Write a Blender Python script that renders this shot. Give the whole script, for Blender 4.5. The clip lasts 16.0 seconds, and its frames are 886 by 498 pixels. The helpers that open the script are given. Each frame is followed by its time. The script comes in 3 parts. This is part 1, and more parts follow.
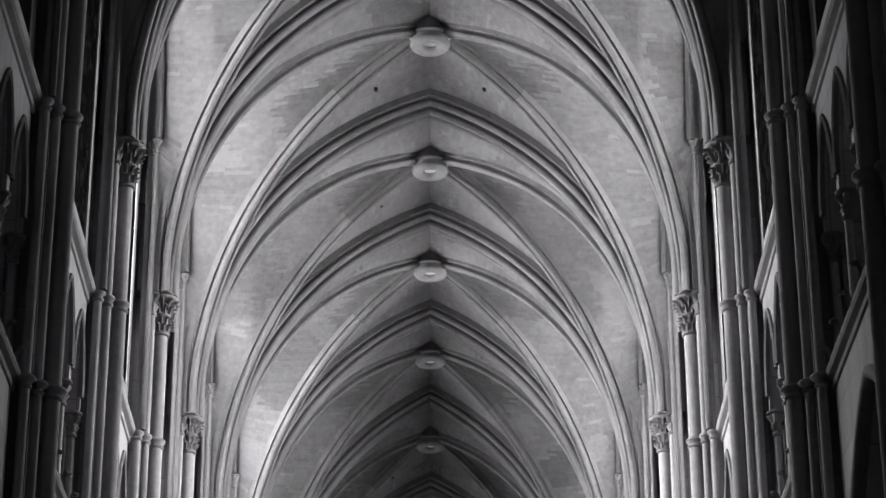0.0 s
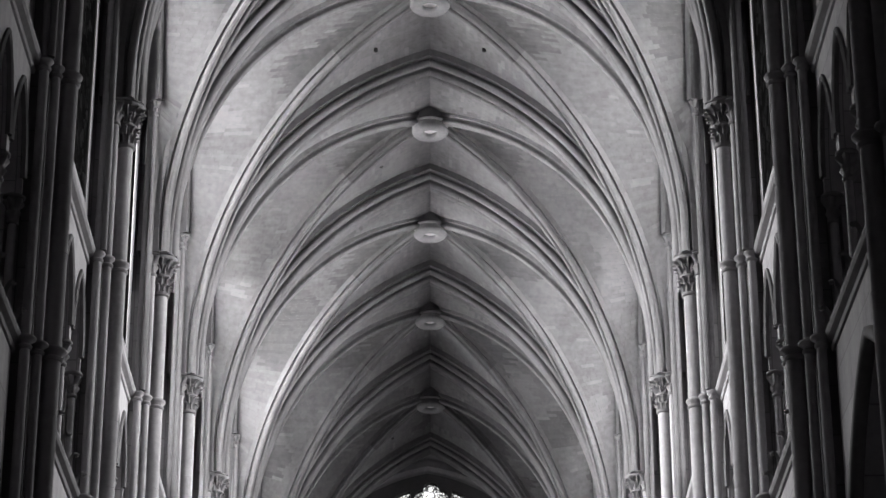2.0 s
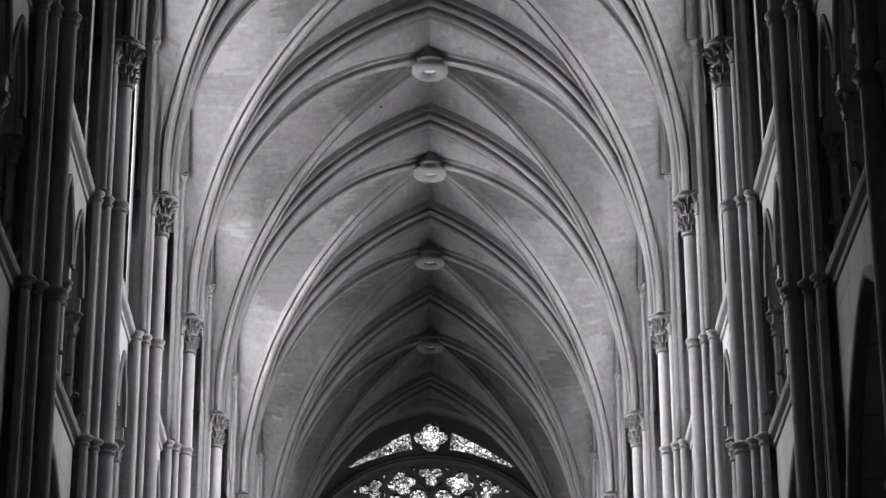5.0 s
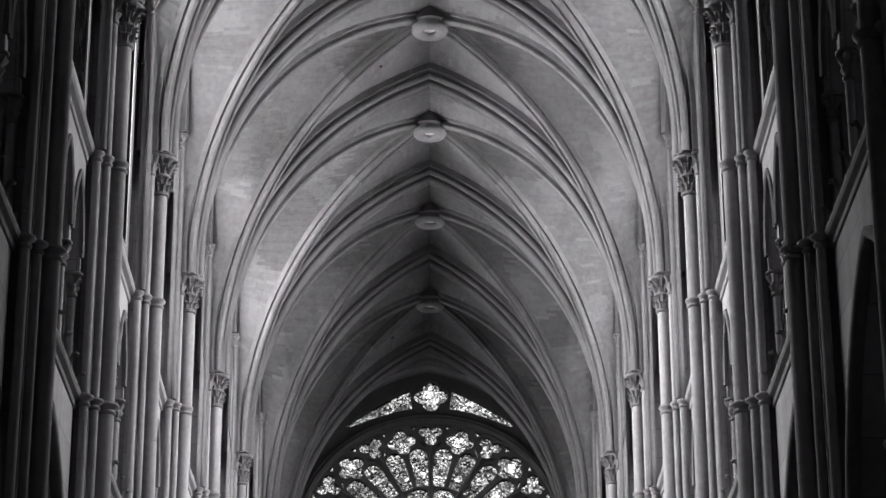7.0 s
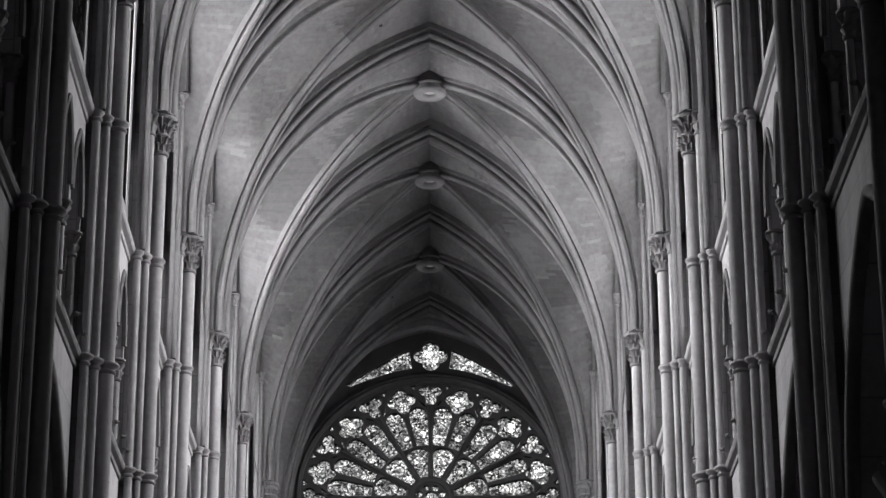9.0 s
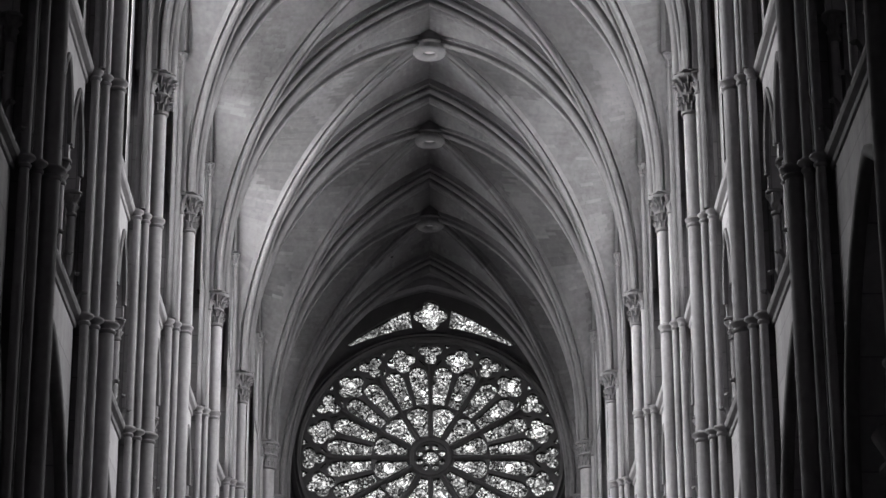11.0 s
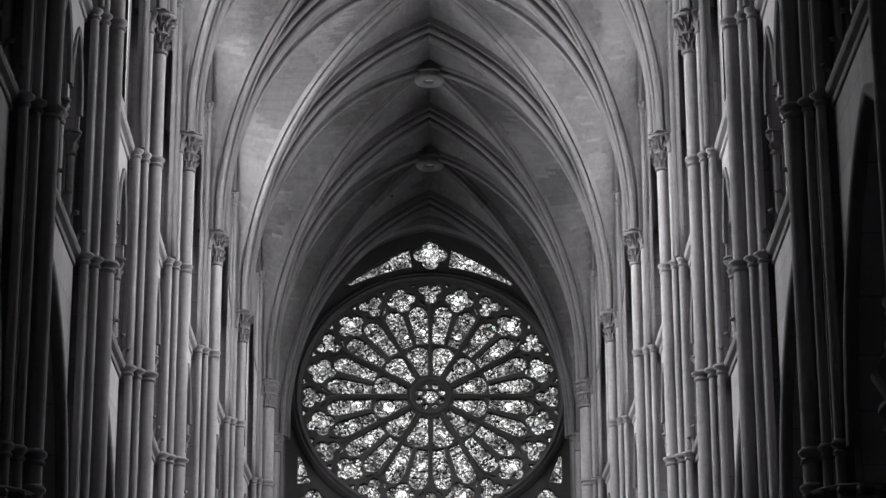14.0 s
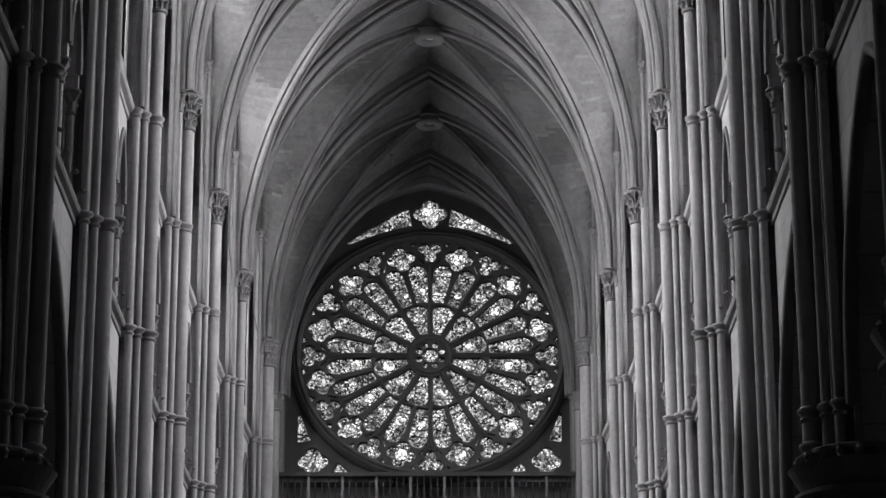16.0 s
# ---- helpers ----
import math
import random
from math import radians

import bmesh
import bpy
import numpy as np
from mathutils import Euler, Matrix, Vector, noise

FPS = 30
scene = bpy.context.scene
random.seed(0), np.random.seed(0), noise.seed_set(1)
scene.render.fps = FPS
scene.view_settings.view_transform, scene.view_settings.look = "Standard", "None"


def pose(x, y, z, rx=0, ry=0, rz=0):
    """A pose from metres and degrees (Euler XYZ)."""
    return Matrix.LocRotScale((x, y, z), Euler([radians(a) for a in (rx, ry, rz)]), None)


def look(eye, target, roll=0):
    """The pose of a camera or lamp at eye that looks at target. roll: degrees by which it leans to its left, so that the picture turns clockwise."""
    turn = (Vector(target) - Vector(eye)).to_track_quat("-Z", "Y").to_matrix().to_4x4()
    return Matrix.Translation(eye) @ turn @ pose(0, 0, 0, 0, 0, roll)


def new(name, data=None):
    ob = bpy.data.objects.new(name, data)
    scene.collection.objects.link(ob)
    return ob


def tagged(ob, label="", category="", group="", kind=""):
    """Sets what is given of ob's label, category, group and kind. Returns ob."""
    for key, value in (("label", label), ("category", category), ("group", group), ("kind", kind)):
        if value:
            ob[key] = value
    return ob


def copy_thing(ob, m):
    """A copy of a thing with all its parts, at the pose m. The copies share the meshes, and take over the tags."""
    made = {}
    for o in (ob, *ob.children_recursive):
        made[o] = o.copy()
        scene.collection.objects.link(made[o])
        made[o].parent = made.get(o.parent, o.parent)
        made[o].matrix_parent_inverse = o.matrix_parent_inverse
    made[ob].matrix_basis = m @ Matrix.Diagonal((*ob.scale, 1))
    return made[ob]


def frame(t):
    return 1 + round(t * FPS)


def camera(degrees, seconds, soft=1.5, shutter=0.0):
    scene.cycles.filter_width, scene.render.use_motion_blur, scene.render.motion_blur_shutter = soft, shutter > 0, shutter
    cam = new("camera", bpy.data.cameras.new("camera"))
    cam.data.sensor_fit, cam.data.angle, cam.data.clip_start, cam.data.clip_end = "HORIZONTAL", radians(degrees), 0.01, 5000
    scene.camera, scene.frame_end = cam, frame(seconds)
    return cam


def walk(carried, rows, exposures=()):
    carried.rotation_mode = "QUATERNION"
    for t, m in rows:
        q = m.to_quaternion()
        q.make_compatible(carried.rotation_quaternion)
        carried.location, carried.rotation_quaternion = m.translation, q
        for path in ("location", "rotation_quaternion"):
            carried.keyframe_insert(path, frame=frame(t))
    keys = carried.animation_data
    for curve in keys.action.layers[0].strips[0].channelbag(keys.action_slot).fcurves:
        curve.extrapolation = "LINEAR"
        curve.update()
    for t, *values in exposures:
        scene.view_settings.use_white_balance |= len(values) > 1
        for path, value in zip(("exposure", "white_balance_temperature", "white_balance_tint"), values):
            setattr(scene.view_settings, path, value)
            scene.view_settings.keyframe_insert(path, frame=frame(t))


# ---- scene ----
from mathutils import noise
from mathutils.geometry import tessellate_polygon

# The camera stands in the nave on a tripod and tilts slowly down.
EYE = 1.6
cam = camera(19.78, 16.0, soft=1.5)
TILT = [(0.0, 25.35), (0.5, 25.13), (1.0, 24.908), (1.5, 24.686), (2.0, 24.463), (2.5, 24.238), (3.0, 24.013), (3.5, 23.788),
        (4.0, 23.562), (6.5, 22.427), (7.0, 22.199), (7.5, 21.972), (8.0, 21.744), (8.5, 21.516), (9.0, 21.289), (11.5, 20.149),
        (12.0, 19.921), (12.5, 19.693), (13.0, 19.464), (13.5, 19.235), (14.0, 19.006), (14.5, 18.776), (15.0, 18.546),
        (15.5, 18.315), (16.0, 18.083)]
walk(cam, [(t, pose(0.13, 0, EYE, 90 + p, 0, -0.30) @ pose(0, 0, 0, 0, 0, -0.2)) for t, p in TILT],
     exposures=[(0.0, 0.62), (4.0, 0.55), (7.0, 0.32), (9.0, 0.27), (12.0, 0.08), (16.0, 0.05)])

# ---- plan: pier rows (distance along the nave, half width to the big shaft, crown of the arch) ----
PIERS = [(-8.3, 6.5, 36.9), (-0.1, 6.5, 36.9), (8.1, 6.5, 36.9), (16.3, 6.5, 36.9), (24.5, 6.5, 36.9), (32.7, 6.47, 36.9),
         (40.9, 6.45, 36.9), (49.3, 6.50, 36.9), (57.4, 6.52, 36.85), (65.5, 6.55, 36.95), (73.6, 6.44, 37.25), (81.7, 6.22, 37.5),
         (90.0, 5.86, 37.7), (98.1, 5.85, 37.15)]
SILL = 18.2      # string course under the triforium
TOP = 23.6       # string course over the triforium
NECK = 26.45     # neck of the vault capitals
SPRING = 27.45   # top of the vault capitals
ARC = 28.2       # height from which the arches curve
WALLCAP = 31.55  # capitals of the wall arches
END = 100.0      # face of the end wall
MID = 0.11      # the crowns stand a little off the middle of the pier rows
WALL = 0.58      # wall face behind the axis of the big shaft

# ---- world and light ----
world = bpy.data.worlds.new("overcast_sky")
scene.world = world
world.use_nodes = True
wn = world.node_tree
sky = wn.nodes.new("ShaderNodeTexSky")
sky.sky_type, sky.sun_disc, sky.sun_elevation, sky.sun_rotation = "NISHITA", False, radians(50), radians(20)
grey = wn.nodes.new("ShaderNodeRGBToBW")
wn.links.new(sky.outputs[0], grey.inputs[0])
wn.links.new(grey.outputs[0], wn.nodes["Background"].inputs["Color"])
wn.nodes["Background"].inputs["Strength"].default_value = 0.15

sun = new("sun", bpy.data.lights.new("sun", "SUN"))
sun.data.energy, sun.data.angle = 0.8, radians(15)
sun.matrix_world = look((0, 0, 60), (10, -20, 0))


def window_light(x, y, z, wide, high, watts):
    """The sky's light outside a window, falling in from above."""
    lamp = bpy.data.lights.new("window_daylight", "AREA")
    lamp.shape, lamp.size, lamp.size_y, lamp.energy = "RECTANGLE", wide, high, watts
    ob = new("window_daylight", lamp)
    ob.matrix_world = look((x, y, z), (0, y, z - abs(x) * 0.05))
    return ob


# ---- materials ----
def stone(name, base, vary=0.25, island=0.0, pieces=0.0, rough=0.85, bump=0.25, blocks=None, dirt=0.3, patch=0.0):
    m = bpy.data.materials.new(name)
    m.use_nodes = True
    nt = m.node_tree
    N, L = nt.nodes, nt.links
    b = N["Principled BSDF"]
    b.inputs["Roughness"].default_value = rough
    b.inputs["Specular IOR Level"].default_value = 0.25
    geo = N.new("ShaderNodeNewGeometry")
    big = N.new("ShaderNodeTexNoise")
    big.inputs["Scale"].default_value, big.inputs["Detail"].default_value = 0.45, 6.0
    fine = N.new("ShaderNodeTexNoise")
    fine.inputs["Scale"].default_value, fine.inputs["Detail"].default_value = 7.0, 8.0
    streak = N.new("ShaderNodeTexNoise")
    sm = N.new("ShaderNodeMapping")
    sm.inputs["Scale"].default_value = (3.0, 3.0, 0.35)
    L.new(geo.outputs["Position"], sm.inputs["Vector"])
    L.new(sm.outputs[0], streak.inputs["Vector"])
    streak.inputs["Scale"].default_value, streak.inputs["Detail"].default_value = 1.0, 5.0
    for n in (big, fine):
        L.new(geo.outputs["Position"], n.inputs["Vector"])

    def math_node(op, a, c):
        n = N.new("ShaderNodeMath")
        n.operation = op
        for i, v in enumerate((a, c)):
            if isinstance(v, (int, float)):
                n.inputs[i].default_value = v
            else:
                L.new(v, n.inputs[i])
        return n.outputs[0]

    def centred(v, amount):
        return math_node("MULTIPLY", math_node("SUBTRACT", v, 0.5), amount)

    value = math_node("ADD", 1.0, centred(big.outputs[0], vary * 2.0))
    value = math_node("ADD", value, centred(fine.outputs[0], vary * 1.2))
    value = math_node("ADD", value, centred(streak.outputs[0], dirt * 1.6))
    if island:
        value = math_node("ADD", value, centred(geo.outputs["Random Per Island"], island))
    if patch:
        lone = math_node("GREATER_THAN", geo.outputs["Random Per Island"], 0.97)
        value = math_node("ADD", value, math_node("MULTIPLY", lone, patch))
        spread = N.new("ShaderNodeTexNoise")
        spread.inputs["Scale"].default_value, spread.inputs["Detail"].default_value = 0.9, 4.0
        L.new(geo.outputs["Position"], spread.inputs["Vector"])
        step = N.new("ShaderNodeMapRange")
        step.interpolation_type = "SMOOTHSTEP"
        step.inputs["From Min"].default_value, step.inputs["From Max"].default_value = 0.54, 0.60
        L.new(spread.outputs[0], step.inputs["Value"])
        value = math_node("SUBTRACT", value, math_node("MULTIPLY", step.outputs[0], patch * 0.7))
    if pieces:
        info = N.new("ShaderNodeObjectInfo")
        value = math_node("ADD", value, centred(info.outputs["Random"], pieces))
    height = fine.outputs[0]
    if blocks:
        brick = N.new("ShaderNodeTexBrick")
        mp = N.new("ShaderNodeMapping")
        mp.inputs["Rotation"].default_value = blocks[2]
        L.new(geo.outputs["Position"], mp.inputs["Vector"])
        L.new(mp.outputs[0], brick.inputs["Vector"])
        brick.inputs["Scale"].default_value = 1.0
        brick.inputs["Brick Width"].default_value, brick.inputs["Row Height"].default_value = blocks[0], blocks[1]
        brick.inputs["Mortar Size"].default_value = 0.012
        brick.inputs["Color1"].default_value, brick.inputs["Color2"].default_value = (1.08, 1.08, 1.08, 1), (0.88, 0.88, 0.88, 1)
        brick.inputs["Mortar"].default_value = (0.6, 0.6, 0.6, 1)
        value = math_node("MULTIPLY", value, brick.outputs["Color"])
    value = math_node("MULTIPLY", value, base)
    comb = N.new("ShaderNodeCombineColor")
    for i, tint in enumerate((1.006, 0.975, 1.014)):
        L.new(math_node("MULTIPLY", value, tint), comb.inputs[i])
    L.new(comb.outputs[0], b.inputs["Base Color"])
    bp = N.new("ShaderNodeBump")
    bp.inputs["Strength"].default_value, bp.inputs["Distance"].default_value = bump, 0.03
    L.new(height, bp.inputs["Height"])
    L.new(bp.outputs[0], b.inputs["Normal"])
    return m


STONE = stone("limestone", 0.26, vary=0.3)
SHAFT = stone("shaft_limestone", 0.3, vary=0.4, dirt=0.6, bump=0.15)
ASHLAR = stone("ashlar_limestone", 0.33, vary=0.3, blocks=(0.9, 0.42, (radians(90), 0, radians(90))))
WEB = stone("vault_web_limestone", 0.15, island=0.15, dirt=0.2, vary=0.45, patch=0.16)
WEBDARK = stone("dark_web_limestone", 0.108, island=0.2, dirt=0.2, vary=0.4)
WEBNEW = stone("patched_web_limestone", 0.175, island=0.1, dirt=0.1, vary=0.25)
RIB = stone("rib_limestone", 0.14, vary=0.42, island=0.2)
ARCHSTONE = stone("arch_limestone", 0.138, vary=0.42, pieces=0.16)
RIBDARK = stone("dark_rib_limestone", 0.098, vary=0.4, island=0.2)
# Darker copy of the ashlar: puts the shade between the shafts into colour.
CORE = stone("shaded_ashlar", 0.23, vary=0.35, blocks=(0.9, 0.42, (radians(90), 0, radians(90))))
MORTAR = stone("old_mortar", 0.125, vary=0.8)
LITEYE = stone("lit_eye_pale", 0.45, vary=0.2)
CARVED = stone("carved_limestone", 0.18, vary=0.35, bump=0.5)
DARKSTONE = stone("dark_tracery_stone", 0.09, vary=0.3)
PAVING = stone("paving_stone", 0.2, blocks=(0.8, 0.8, (0, 0, 0)))
HOLE = stone("hole_shade_black", 0.02)
IRON = stone("wrought_iron", 0.04, rough=0.5)


def glass(name, cell, low, high, lead=0.05, pieces=0.0):
    """Leaded stained glass, seen against the sky: pieces of unlike clearness between dark leads."""
    m = bpy.data.materials.new(name)
    m.use_nodes = True
    nt = m.node_tree
    N, L = nt.nodes, nt.links
    N.remove(N["Principled BSDF"])
    geo = N.new("ShaderNodeNewGeometry")
    v1, v2 = N.new("ShaderNodeTexVoronoi"), N.new("ShaderNodeTexVoronoi")
    v2.feature = "DISTANCE_TO_EDGE"
    for v in (v1, v2):
        v.inputs["Scale"].default_value = 1.0 / cell
        L.new(geo.outputs["Position"], v.inputs["Vector"])
    sep = N.new("ShaderNodeSeparateColor")
    L.new(v1.outputs["Color"], sep.inputs[0])
    tone = N.new("ShaderNodeMapRange")
    tone.inputs["To Min"].default_value, tone.inputs["To Max"].default_value = low, high
    L.new(sep.outputs[0], tone.inputs["Value"])
    power = N.new("ShaderNodeMath")
    power.operation = "POWER"
    power.inputs[1].default_value = 1.4
    L.new(tone.outputs[0], power.inputs[0])
    big = N.new("ShaderNodeTexNoise")
    big.inputs["Scale"].default_value, big.inputs["Detail"].default_value = 1.9, 4.0
    L.new(geo.outputs["Position"], big.inputs["Vector"])
    swing = N.new("ShaderNodeMapRange")
    swing.inputs["From Min"].default_value, swing.inputs["From Max"].default_value = 0.35, 0.65
    swing.inputs["To Min"].default_value, swing.inputs["To Max"].default_value = 0.4, 1.7
    L.new(big.outputs[0], swing.inputs["Value"])
    edge = N.new("ShaderNodeMath")
    edge.operation = "GREATER_THAN"
    L.new(v2.outputs["Distance"], edge.inputs[0])
    edge.inputs[1].default_value = lead
    a = N.new("ShaderNodeMath")
    a.operation = "MULTIPLY"
    L.new(power.outputs[0], a.inputs[0])
    L.new(edge.outputs[0], a.inputs[1])
    c = N.new("ShaderNodeMath")
    c.operation = "MULTIPLY"
    L.new(a.outputs[0], c.inputs[0])
    L.new(swing.outputs[0], c.inputs[1])
    clear = N.new("ShaderNodeBsdfTransparent")
    info = N.new("ShaderNodeObjectInfo")
    unlike = N.new("ShaderNodeMapRange")
    unlike.inputs["To Min"].default_value, unlike.inputs["To Max"].default_value = 1.0 - pieces, 1.0 + pieces * 0.4
    L.new(info.outputs["Random"], unlike.inputs["Value"])
    each = N.new("ShaderNodeMath")
    each.operation = "MULTIPLY"
    L.new(c.outputs[0], each.inputs[0])
    L.new(unlike.outputs[0], each.inputs[1])
    L.new(each.outputs[0], clear.inputs["Color"])
    gloss = N.new("ShaderNodeBsdfGlossy")
    gloss.inputs["Roughness"].default_value = 0.25
    gloss.inputs["Color"].default_value = (0.3, 0.3, 0.3, 1)
    mix = N.new("ShaderNodeMixShader")
    mix.inputs[0].default_value = 0.06
    L.new(clear.outputs[0], mix.inputs[1])
    L.new(gloss.outputs[0], mix.inputs[2])
    L.new(mix.outputs[0], N["Material Output"].inputs["Surface"])
    return m


ROSEGLASS = glass("rose_stained_glass", 0.075, 0.03, 1.15, lead=0.07, pieces=0.35)
CLEARGLASS = glass("clear_medallion_glass", 0.10, 0.3, 1.5, lead=0.06, pieces=0.5)
PALEGLASS = glass("pale_stained_glass", 0.3, 0.0, 0.22)
WALLGLASS = glass("clerestory_stained_glass", 0.16, 0.0, 0.012)


# ---- mesh helpers ----
def mesh_of(name, verts, faces, material, smooth=False):
    me = bpy.data.meshes.new(name)
    me.from_pydata([tuple(v) for v in verts], [], faces)
    me.materials.append(material)
    if smooth:
        me.polygons.foreach_set("use_smooth", [True] * len(me.polygons))
    me.update()
    return me


def child(name, me, parent, at=None, label=""):
    ob = new(name, me)
    ob.parent = parent
    if at is not None:
        ob.matrix_basis = at
    if label:
        ob["label"] = label
    return ob


class Geo:
    """Collects the faces of one mesh."""

    def __init__(self):
        self.v, self.f, self.slot = [], [], []

    def add(self, verts, faces, slot=0):
        n = len(self.v)
        self.slot += [slot] * len(faces)
        self.v += [tuple(p) for p in verts]
        self.f += [tuple(i + n for i in f) for f in faces]
        return self

    def box(self, x0, x1, y0, y1, z0, z1):
        v = [(x, y, z) for z in (z0, z1) for y in (y0, y1) for x in (x0, x1)]
        return self.add(v, [(0, 2, 3, 1), (4, 5, 7, 6), (0, 1, 5, 4), (1, 3, 7, 5), (3, 2, 6, 7), (2, 0, 4, 6)])

    def lathe(self, profile, n=16, cx=0, cy=0, squash=1.0):
        """profile: (radius, z) from the bottom up."""
        v = [(cx + r * math.cos(2 * math.pi * i / n), cy + squash * r * math.sin(2 * math.pi * i / n), z) for r, z in profile for i in range(n)]
        f = [(j * n + i, j * n + (i + 1) % n, (j + 1) * n + (i + 1) % n, (j + 1) * n + i) for j in range(len(profile) - 1) for i in range(n)]
        f += [tuple(reversed(range(n))), tuple((len(profile) - 1) * n + i for i in range(n))]
        return self.add(v, f)

    def prism(self, outline, z0, z1):
        n = len(outline)
        v = [(x, y, z) for z in (z0, z1) for x, y in outline]
        f = [(i, (i + 1) % n, n + (i + 1) % n, n + i) for i in range(n)]
        return self.add(v, f + [tuple(reversed(range(n))), tuple(range(n, 2 * n))])

    def sweep(self, path, frames, profile, closed=False, caps=True, slot=0):
        """profile: (a, b) in the two directions that frames gives at each point of the path."""
        n, k = len(profile), len(path)
        v = [Vector(p) + a * u + b * w for p, (u, w) in zip(path, frames) for a, b in profile]
        f = []
        for j in range(k if closed else k - 1):
            j2 = (j + 1) % k
            f += [(j * n + i, j * n + (i + 1) % n, j2 * n + (i + 1) % n, j2 * n + i) for i in range(n)]
        if caps and not closed:
            f += [tuple(reversed(range(n))), tuple((k - 1) * n + i for i in range(n))]
        return self.add(v, f, slot)

    def voussoirs(self, path, frames, profile, each, slot_of=None):
        """A sweep cut into wedge stones of so many steps each, with fine open joints."""
        path = [Vector(p) for p in path]
        for i in range(0, len(path) - 1, each):
            j = min(len(path) - 1, i + each)
            p = list(path[i:j + 1])
            p[0] = p[0] + (p[1] - p[0]).normalized() * 0.0025
            p[-1] = p[-1] + (p[-2] - p[-1]).normalized() * 0.0025
            self.sweep(p, frames[i:j + 1], profile, slot=slot_of(i, j) if slot_of else 0)
        return self

    def mesh(self, name, material, smooth=False, more=()):
        me = mesh_of(name, self.v, self.f, material)
        for m in more:
            me.materials.append(m)
        if more:
            me.polygons.foreach_set("material_index", self.slot)
        bm = bmesh.new()
        bm.from_mesh(me)
        bmesh.ops.recalc_face_normals(bm, faces=bm.faces)
        bm.to_mesh(me)
        bm.free()
        if smooth:
            me.polygons.foreach_set("use_smooth", [True] * len(me.polygons))
            me.set_sharp_from_angle(angle=radians(50))
        return me


def lerp(a, b, t):
    return a + (b - a) * t


def pointed(half, z0, crown, n):
    """Points (x, z) of half a pointed arch, from the springing at x = half up to the crown at x = 0."""
    rise = crown - z0
    r = (half * half + rise * rise) / (2 * half)
    c = half - r
    top = math.atan2(rise, -c)
    return [(c + r * math.cos(top * i / n), z0 + r * math.sin(top * i / n)) for i in range(n + 1)]


def roll(cx, cy, r, a0, a1, n=5):
    return [(cx + r * math.cos(radians(lerp(a0, a1, i / n))), cy + r * math.sin(radians(lerp(a0, a1, i / n)))) for i in range(n + 1)]

# ---- floor and outer shell ----
def setting(name, geo, material, label, category):
    return tagged(new(name, geo.mesh(name, material)), label, category, kind="structure")


setting("floor", Geo().box(-16, 16, -12, 106, -0.3, 0), PAVING, "worn grey stone paving of the long nave", "floor")
setting("wall_aisle_north", Geo().box(-15.5, -14.5, -12, 106, 0, 18), ASHLAR, "plain grey ashlar outer wall of the side aisle", "wall")
setting("wall_aisle_south", Geo().box(14.5, 15.5, -12, 106, 0, 18), ASHLAR, "plain grey ashlar outer wall of the side aisle", "wall")
setting("ceiling_aisle_north", Geo().box(-15.5, -9.3, -12, 106, 18.0, 18.3), STONE, "dim plain stone ceiling over the side aisle", "ceiling")
setting("ceiling_aisle_south", Geo().box(9.3, 15.5, -12, 106, 18.0, 18.3), STONE, "dim plain stone ceiling over the side aisle", "ceiling")
setting("wall_choir", Geo().box(-15.5, 15.5, -13, -12, 0, 39), ASHLAR, "plain grey ashlar wall closing the near end", "wall")
setting("roof_slab", Geo().box(-9.5, 9.5, -13, 106, 39.0, 39.3), STONE, "plain dark roof slab above the vaults", "roof")


# ---- piers ----
def jointed(r, z0, z1, step, n=14):
    """A shaft of drums, with thin sunk joints."""
    prof, z, k = [(r, z0)], z0, 0
    while z + step * 1.3 < z1:
        z += step * (0.85 + 0.3 * ((k * 37) % 10) / 10)
        k += 1
        prof += [(r, z - 0.011), (r * 0.965, z - 0.0105), (r * 0.965, z + 0.0105), (r, z + 0.011)]
    return prof + [(r, z1)]


def annulet(r, out=0.06):
    return [(r, -0.15), (r + 0.03, -0.13), (r + 0.04, -0.09), (r + 0.012, -0.06), (r + 0.02, -0.02), (r + out, 0.02), (r + out + 0.012, 0.05), (r + out, 0.08), (r + 0.015, 0.12)]


